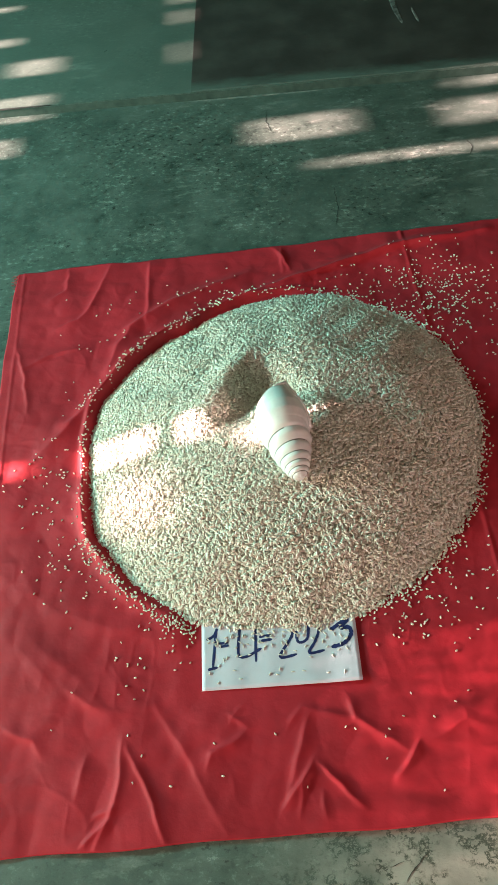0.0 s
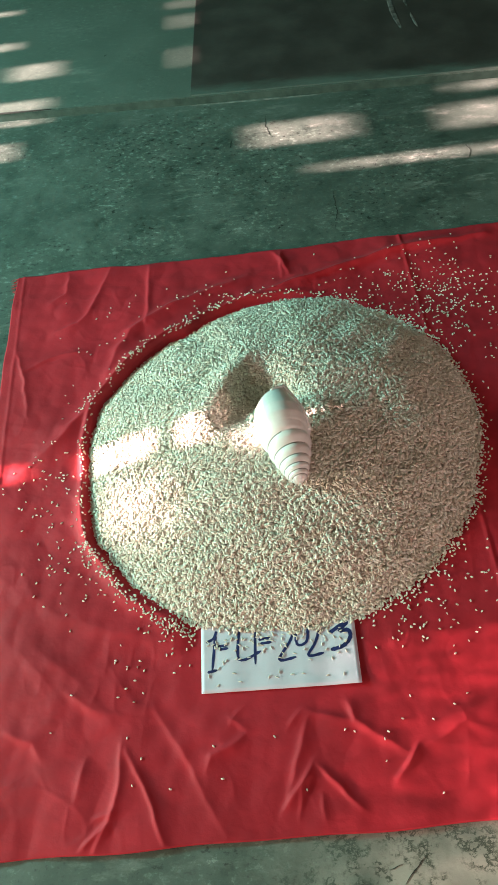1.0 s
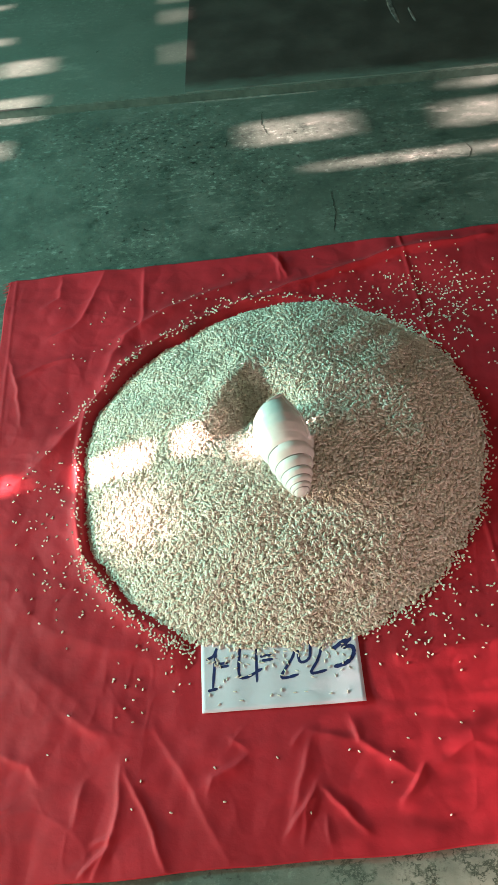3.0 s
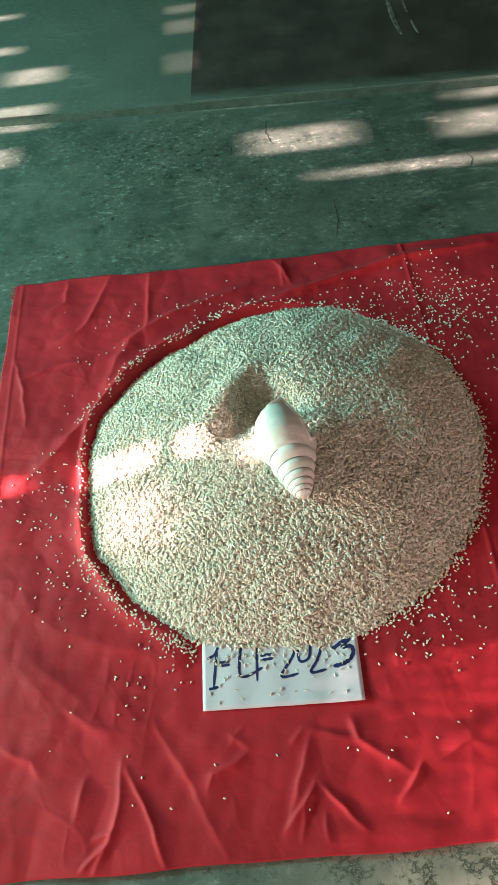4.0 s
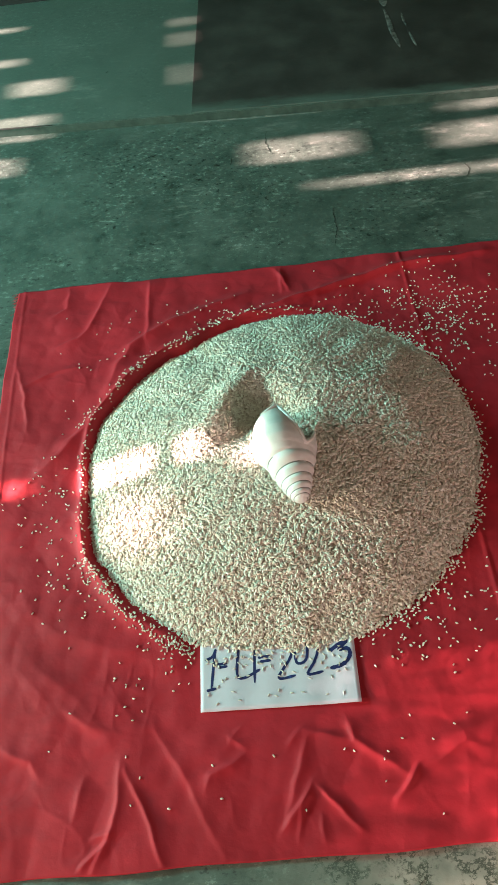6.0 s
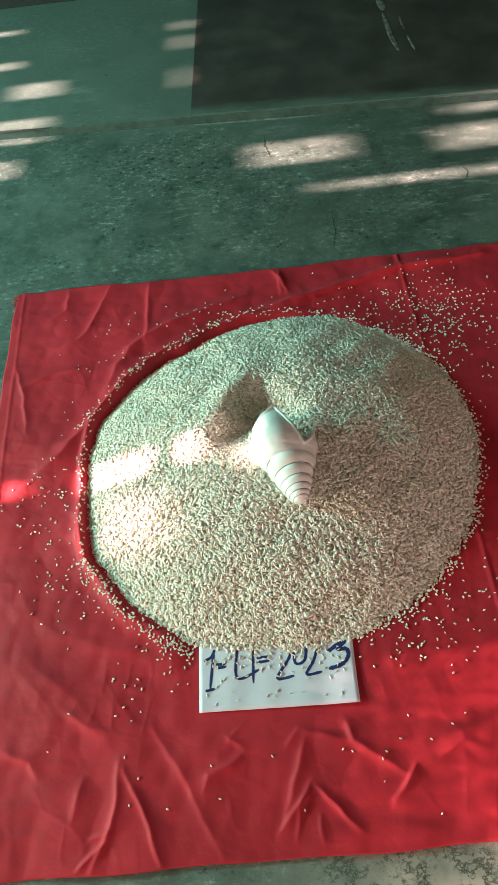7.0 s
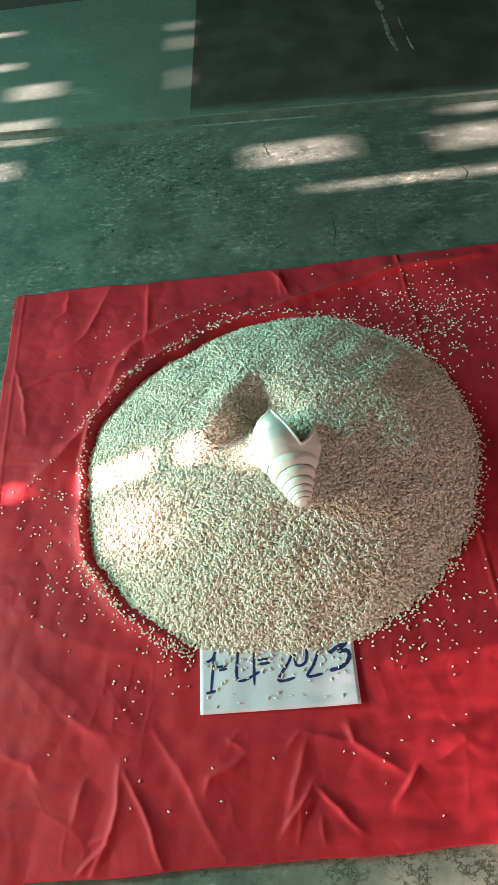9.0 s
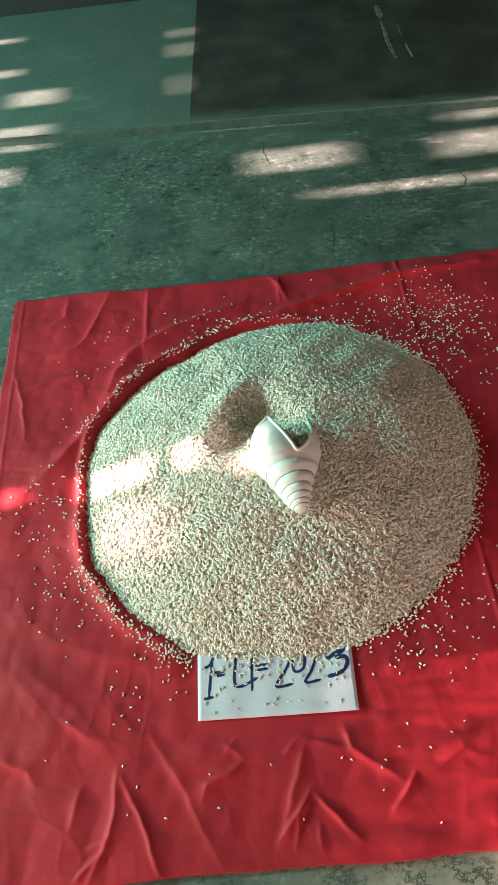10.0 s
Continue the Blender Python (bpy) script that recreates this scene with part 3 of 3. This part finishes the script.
def kernel(sides=5):
    """One grain, 1 long, blunt at one end: vertices and triangles."""
    v = [(-0.5, 0, 0)]
    for x, r in ((-0.36, 0.115), (0.05, 0.175), (0.38, 0.115)):
        v += [(x, r * math.cos(math.tau * k / sides), r * math.sin(math.tau * k / sides)) for k in range(sides)]
    v.append((0.5, 0.02, 0))
    f = [(0, 1 + (k + 1) % sides, 1 + k) for k in range(sides)]
    for ring in range(2):
        o = 1 + ring * sides
        for k in range(sides):
            a, b = o + k, o + (k + 1) % sides
            f += [(a, b, b + sides), (a, b + sides, a + sides)]
    o = 1 + 2 * sides
    f += [(o + k, o + (k + 1) % sides, o + sides) for k in range(sides)]
    return np.array(v), np.array(f)


def grains_mesh(name, place, yaw, pitch, size, fat, mat):
    v, f = kernel()
    n = len(place)
    cy, sy, cp, sp = np.cos(yaw), np.sin(yaw), np.cos(pitch), np.sin(pitch)
    p = v[None] * np.stack([size, size * fat, size * fat], -1)[:, None, :]
    x = p[..., 0] * cp[:, None] - p[..., 2] * sp[:, None]
    z = p[..., 0] * sp[:, None] + p[..., 2] * cp[:, None]
    X = x * cy[:, None] - p[..., 1] * sy[:, None]
    Y = x * sy[:, None] + p[..., 1] * cy[:, None]
    pts = np.stack([X, Y, z], -1) + place[:, None, :]
    tri = (f[None] + (np.arange(n) * len(v))[:, None, None]).reshape(-1, 3)
    me = bpy.data.meshes.new(name)
    me.vertices.add(n * len(v))
    me.vertices.foreach_set("co", pts.astype(np.float32).ravel())
    me.loops.add(len(tri) * 3)
    me.loops.foreach_set("vertex_index", tri.astype(np.int32).ravel())
    me.polygons.add(len(tri))
    me.polygons.foreach_set("loop_start", np.arange(0, len(tri) * 3, 3, dtype=np.int32))
    me.update(calc_edges=True)
    me.shade_smooth()
    me.materials.append(mat)
    return me


def rice_pile():
    heap = tagged(new("rice_pile", heap_core()), "round heap of raw cream rice grains on red cloth", "rice heap", kind="stuff")
    r = np.random.RandomState(11)
    n = 80000
    rad = np.sqrt(r.uniform(0, 1, n)) * 0.475
    a = r.uniform(0, math.tau, n)
    x, y = PILE[0] + rad * np.cos(a), PILE[1] + rad * np.sin(a)
    # uneven rim
    keep = rad < pile_rim(a) - 0.003 + r.normal(0, 0.0035, n)
    x, y, rad, a = x[keep], y[keep], rad[keep], a[keep]
    n = len(x)
    z = np.maximum(pile_height(x, y), 0.006) + r.uniform(-0.0020, 0.0032, n) + 0.0013 * waves(x, y, 77, 0.013, 14)
    e = 0.004
    gx = (pile_height(x + e, y) - pile_height(x - e, y)) / (2 * e)
    gy = (pile_height(x, y + e) - pile_height(x, y - e)) / (2 * e)
    yaw = r.uniform(0, math.tau, n)
    pitch = np.arctan(gx * np.cos(yaw) + gy * np.sin(yaw)) + r.normal(0, 0.22, n)
    pitch = np.clip(pitch, -1.1, 1.1)
    me = grains_mesh("grains", np.stack([x, y, z], -1), yaw, pitch, r.uniform(0.0080, 0.0104, n), r.uniform(1.3, 1.55, n), GRAIN)
    g = new("grains", me)
    g.parent = heap
    tagged(g, kind="stuff")
    return heap


rice_pile()


def spilled():
    """Loose grains round the heap, thick behind it and along its foot."""
    r = np.random.RandomState(29)
    xs, ys = [], []
    for cx, cy, sx, sy, n in ((0.49, 0.42, 0.080, 0.080, 360), (0.40, 0.54, 0.10, 0.04, 70), (0.62, 0.20, 0.05, 0.16, 60), (-0.45, 0.0, 0.05, 0.09, 80),
                              (-0.36, -0.19, 0.05, 0.05, 60), (-0.1, 0.52, 0.12, 0.03, 36), (-0.33, 0.36, 0.05, 0.08, 18),
                              (0.30, -0.36, 0.06, 0.04, 65), (0.42, -0.28, 0.08, 0.05, 70), (-0.20, -0.38, 0.06, 0.05, 40), (0.1, 0.0, 0.38, 0.42, 130), (0.1, -0.55, 0.3, 0.08, 22)):
        xs.append(r.normal(cx, sx, n)), ys.append(r.normal(cy, sy, n))
    a = r.uniform(0, math.tau, 520)
    d = pile_rim(a) + np.abs(r.normal(0, 0.007, 520))
    xs.append(PILE[0] + d * np.cos(a)), ys.append(PILE[1] + d * np.sin(a))
    # a thin spilled line in the fold at the open-side foot
    a = r.uniform(radians(205), radians(245), 170)
    d = pile_rim(a) + 0.016 + r.normal(0, 0.007, 170)
    xs.append(PILE[0] + d * np.cos(a)), ys.append(PILE[1] + d * np.sin(a))
    # another beyond the fold along the far foot
    a = r.uniform(radians(88), radians(165), 80)
    d = pile_rim(a) + 0.026 + np.abs(r.normal(0, 0.008, 80))
    xs.append(PILE[0] + d * np.cos(a)), ys.append(PILE[1] + d * np.sin(a))
    x, y = np.concatenate(xs), np.concatenate(ys)
    rad = np.hypot(x - PILE[0], y - PILE[1])
    ok = (rad > pile_rim(np.arctan2(y - PILE[1], x - PILE[0])) - 0.004) & (x > CX0 + 0.02) & (x < 1.0) & (y > CY0 + 0.02) & (y < CY1 - 0.02)
    ok &= ~((np.abs(x - 0.022) < 0.155) & (y > -0.485) & (y < -0.2))
    x, y = x[ok], y[ok]
    n = len(x)
    z = cloth_height(x, y) + 0.0012
    me = grains_mesh("scattered_grains", np.stack([x, y, z], -1), r.uniform(0, math.tau, n), r.normal(0, 0.1, n), r.uniform(0.0048, 0.0066, n), r.uniform(1.5, 1.9, n), GRAIN)
    tagged(new("scattered_grains", me), "loose cream rice grains scattered on red cloth", "rice grains", kind="stuff")


spilled()

# ---- dated note ----
note = tagged(new("note"), "white paper note with a handwritten blue date, tucked under the rice", "paper note")
note.location = (0.022, -0.37, 0.0045)


def note_height(x, y):
    """A slight curl along the loose edge and a lifted corner."""
    z = 0.0012 + 0.003 * np.clip((-0.44 - y) / 0.03, 0, 1) ** 2 * (0.3 + 0.7 * np.clip((x - 0.02) / 0.15, 0, 1))
    return z + 0.0025 * np.clip((x - 0.10) / 0.07, 0, 1) ** 2 + 0.0012 * np.sin((x + 0.1) * 45) ** 2


def note_sheet():
    nx, ny = 40, 24
    bm = bmesh.new()
    grid = [[None] * nx for _ in range(ny)]
    for j in range(ny):
        for i in range(nx):
            u, v = i / (nx - 1), j / (ny - 1)
            x, y = -0.124 + 0.2925 * u, -0.471 - 0.007 * u + 0.2 * v
            x += 0.004 * v
            grid[j][i] = bm.verts.new((x - 0.022, y + 0.37, float(note_height(np.array(x), np.array(y)))))
    for j in range(ny - 1):
        for i in range(nx - 1):
            bm.faces.new((grid[j][i], grid[j][i + 1], grid[j + 1][i + 1], grid[j + 1][i])).smooth = True
    geom = bmesh.ops.extrude_face_region(bm, geom=bm.faces[:])
    for v in geom["geom"]:
        if isinstance(v, bmesh.types.BMVert):
            v.co.z += 0.0003
    return part("sheet", bm, PAPER, note)


note_sheet()
STROKES = [
    ("numeral", [[(-0.113, -0.376), (-0.099, -0.370), (-0.092, -0.356)], [(-0.094, -0.360), (-0.103, -0.431)], [(-0.112, -0.433), (-0.094, -0.430)]]),
    ("dash", [[(-0.090, -0.386), (-0.072, -0.385)], [(-0.089, -0.392), (-0.071, -0.391)]]),
    ("numeral", [[(-0.047, -0.350), (-0.052, -0.414), (-0.010, -0.402)], [(-0.018, -0.350), (-0.022, -0.426)]]),
    ("dash", [[(-0.013, -0.380), (0.010, -0.379)], [(-0.010, -0.388), (0.011, -0.387)]]),
    ("numeral", [[(0.030, -0.358), (0.042, -0.350), (0.052, -0.362), (0.048, -0.385), (0.023, -0.421), (0.055, -0.419)]]),
    ("numeral", [[(0.072, -0.352), (0.060, -0.362), (0.058, -0.392), (0.066, -0.398), (0.078, -0.390), (0.081, -0.366), (0.072, -0.352)]]),
    ("numeral", [[(0.092, -0.358), (0.103, -0.360), (0.101, -0.376), (0.092, -0.397), (0.078, -0.419), (0.107, -0.416)]]),
    ("numeral", [[(0.122, -0.380), (0.146, -0.366), (0.156, -0.363), (0.141, -0.378), (0.157, -0.378), (0.159, -0.392), (0.144, -0.407), (0.120, -0.412)]]),
]


def pen(bm, line, wide):
    pts = []
    for k in range(len(line) - 1):
        p0, p1, p2, p3 = (Vector(line[max(0, min(len(line) - 1, k + o))]) for o in (-1, 0, 1, 2))
        for s in range(6):
            t = s / 6
            pts.append(0.5 * (2 * p1 + (p2 - p0) * t + (2 * p0 - 5 * p1 + 4 * p2 - p3) * t * t + (3 * p1 - p0 - 3 * p2 + p3) * t**3))
    pts.append(Vector(line[-1]))
    rows = []
    for k, p in enumerate(pts):
        d = (pts[min(k + 1, len(pts) - 1)] - pts[max(k - 1, 0)]).normalized()
        w = wide * (0.5 if k in (0, len(pts) - 1) else 0.85 + 0.3 * math.sin(k * 1.3) ** 2)
        s = Vector((-d.y, d.x)) * w / 2
        rows.append([bm.verts.new((q.x - 0.022, q.y + 0.37, float(note_height(np.array(q.x), np.array(q.y))) + 0.0007)) for q in (p - s, p + s)])
    for a, b in zip(rows, rows[1:]):
        bm.faces.new((a[0], b[0], b[1], a[1]))


for name, lines in STROKES:
    bm = bmesh.new()
    for line in lines:
        pen(bm, line, 0.0074 if line[0] == (0.122, -0.380) else 0.0052)
    part(name, bm, INK, note, "navy felt pen stroke")

# grains lying on the note
v, f = kernel(6)
grain_me = mesh_from("rice_grain", (v * Vector((0.0078, 0.0072, 0.0072))[:]).tolist(), f.tolist(), GRAIN, True)
r = random.Random(7)
first = None
for k in range(86):
    x = r.uniform(-0.11, 0.155)
    y = -0.375 - 0.085 * r.random() ** 1.2 if k > 34 else -0.372 - abs(r.gauss(0, 0.014))
    y = max(y, -0.462)
    z = 0.0045 + float(note_height(np.array(x), np.array(y))) + 0.0015
    m = pose(x, y, z, r.uniform(0, 360), r.uniform(-6, 6), r.uniform(0, 360))
    if first is None:
        first = tagged(new("rice_grain", grain_me), "single cream rice grain on the paper note", "rice grain", "grains on the note")
        first.matrix_world = m
    else:
        copy_thing(first, m)

# ---- conch shell ----
LONG = (END - TIP).length
SUTURES = (0.44, 0.320, 0.222, 0.146, 0.088, 0.045, 0.018)
PROFILE_S = (0.0, 0.012, 0.045, 0.10, 0.175, 0.265, 0.37, 0.48, 0.575, 0.68, 0.78, 0.86, 0.925, 1.0, 1.10)
PROFILE_R = (0.020, 0.046, 0.078, 0.106, 0.137, 0.168, 0.204, 0.242, 0.266, 0.262, 0.236, 0.208, 0.186, 0.166, 0.150)
RIM_TURN = (-3.15, -2.6, -2.1, -1.7, -1.3, -1.0, -0.75, -0.5, -0.2, 0.0, 0.25, 0.5, 0.8, 1.05, 1.2, 1.35, 1.6, 2.0, 2.5, 3.15)
RIM_END = (0.68, 0.71, 0.78, 0.85, 0.89, 0.92, 0.97, 0.83, 0.62, 0.50, 0.53, 0.59, 0.70, 0.86, 0.97, 1.00, 0.94, 0.84, 0.74, 0.68)


def whorl(s):
    """How many turns of the spire lie between s and the body."""
    return np.interp(s, SUTURES[::-1], (6, 5, 4, 3, 2, 1, 0))


def shell_radius(s, a):
    r = np.interp(s, PROFILE_S, PROFILE_R)
    turn = whorl(s) + (a / math.tau)
    f = turn - np.round(turn)
    groove = np.exp(-((f / 0.07) ** 2)) * (s < 0.50) * np.clip(s / 0.05, 0, 1)
    belly = 0.035 * np.cos(f * math.tau) * (s < 0.50)
    flare = 1 + (-0.12 + 0.32 * np.sin(a) ** 2 + 0.11 * np.exp(-(((a - 1.3) / 0.8) ** 2))) * np.clip((s - 0.25) / 0.3, 0, 1)
    # the outer lip flares
    flare = flare + 0.46 * np.exp(-(((a - 1.3) / 0.5) ** 2)) * np.clip((s - 0.6) / 0.35, 0, 1)
    return r * flare * (1 - belly) - 0.008 * groove * np.clip(s * 4, 0.3, 1)


def mouth_end(a):
    """Where the shell wall stops, round the axis: a V-shaped mouth about a = 0 between two horns."""
    return float(np.interp(a, RIM_TURN, RIM_END))


def shell_mesh():
    na, ns = 144, 150
    angles = np.linspace(-math.pi, math.pi, na, endpoint=False)
    ends = np.array([mouth_end(a) for a in angles])
    for _ in range(2):
        ends = (np.roll(ends, 1) + 2 * ends + np.roll(ends, -1)) / 4
    verts = []
    for j in range(ns):
        q = (j / (ns - 1))
        for a, e in zip(angles, ends):
            s = e * q
            rr = float(shell_radius(np.array(s), a))
            verts.append((LONG * rr * math.sin(a), LONG * (s - 0.5), LONG * rr * math.cos(a)))
    faces = [(j * na + i, j * na + (i + 1) % na, (j + 1) * na + (i + 1) % na, (j + 1) * na + i) for j in range(ns - 1) for i in range(na)]
    faces.append(tuple(reversed(range(na))))
    me = mesh_from("conch_shell", verts, faces, SHELL, True)
    rim = [Vector(v) for v, a in zip(verts[-na:], angles) if -1.5 < a < 1.7]
    return me, rim


def tube(bm, pts, radius, sides=8):
    rings = []
    for k, p in enumerate(pts):
        d = (pts[min(k + 1, len(pts) - 1)] - pts[max(k - 1, 0)]).normalized()
        s = d.orthogonal().normalized() if k == 0 else (rings[-1][1] - d * rings[-1][1].dot(d)).normalized()
        t = d.cross(s)
        w = radius(k / (len(pts) - 1))
        rings.append(([bm.verts.new(p + w * (s * math.cos(math.tau * i / sides) + t * math.sin(math.tau * i / sides))) for i in range(sides)], s))
    for (a, _), (b, _) in zip(rings, rings[1:]):
        for i in range(sides):
            bm.faces.new((a[i], a[(i + 1) % sides], b[(i + 1) % sides], b[i])).smooth = True
    bm.faces.new(reversed(rings[0][0]))
    bm.faces.new(rings[-1][0])


def conch():
    me, rim = shell_mesh()
    body = new("conch_shell", me)
    tagged(body, "white conch shell with a V-shaped mouth, resting on the rice", "conch shell")
    s = body.modifiers.new("wall", "SOLIDIFY")
    s.thickness, s.offset = 0.0035, -1
    bm = bmesh.new()
    tube(bm, rim, lambda u: 0.0016 + 0.0022 * math.sin(math.pi * u) ** 0.5)
    part("lip", bm, LIP, body, "thick rounded white rim of the mouth")
    bm = bmesh.new()
    line = []
    for k in range(420):
        turn = 0.25 + 5.7 * k / 419
        ss = float(np.interp(turn, (0, 1, 2, 3, 4, 5, 6), SUTURES))
        a = -(turn % 1.0) * math.tau
        a = a + math.tau if a < -math.pi else a
        rr = float(shell_radius(np.array(ss), a)) * LONG
        line.append(Vector((rr * math.sin(a), LONG * (ss - 0.5), rr * math.cos(a))))
    # thin dark tube draws the seam line along the groove
    tube(bm, line, lambda u: 0.0013 - 0.0006 * u, 6)
    part("suture", bm, SEAM, body, "thin grey spiral seam")
    return body


shell = conch()


def motions():
    """The shell turns slowly about its own length."""
    along = (END - TIP).normalized()
    side = along.cross(Vector((0, 0, 1))).normalized()
    up = side.cross(along)
    base = Matrix((side, along, up)).transposed().to_4x4()
    base = Matrix.Translation((TIP + END) / 2) @ base
    rows = [(0.0, 82), (1.0, 77), (2.0, 72), (2.5, 69), (4.0, 59), (5.0, 53), (5.5, 50), (7.0, 42), (8.0, 36), (9.0, 30), (10.0, 24)]
    drift = Vector((0.009, -0.010, 0.0))
    walk(shell, [(t, Matrix.Translation(drift * (t / 10) ** 1.3) @ base @ pose(0, 0, 0, 0, a, 0)) for t, a in rows])


motions()
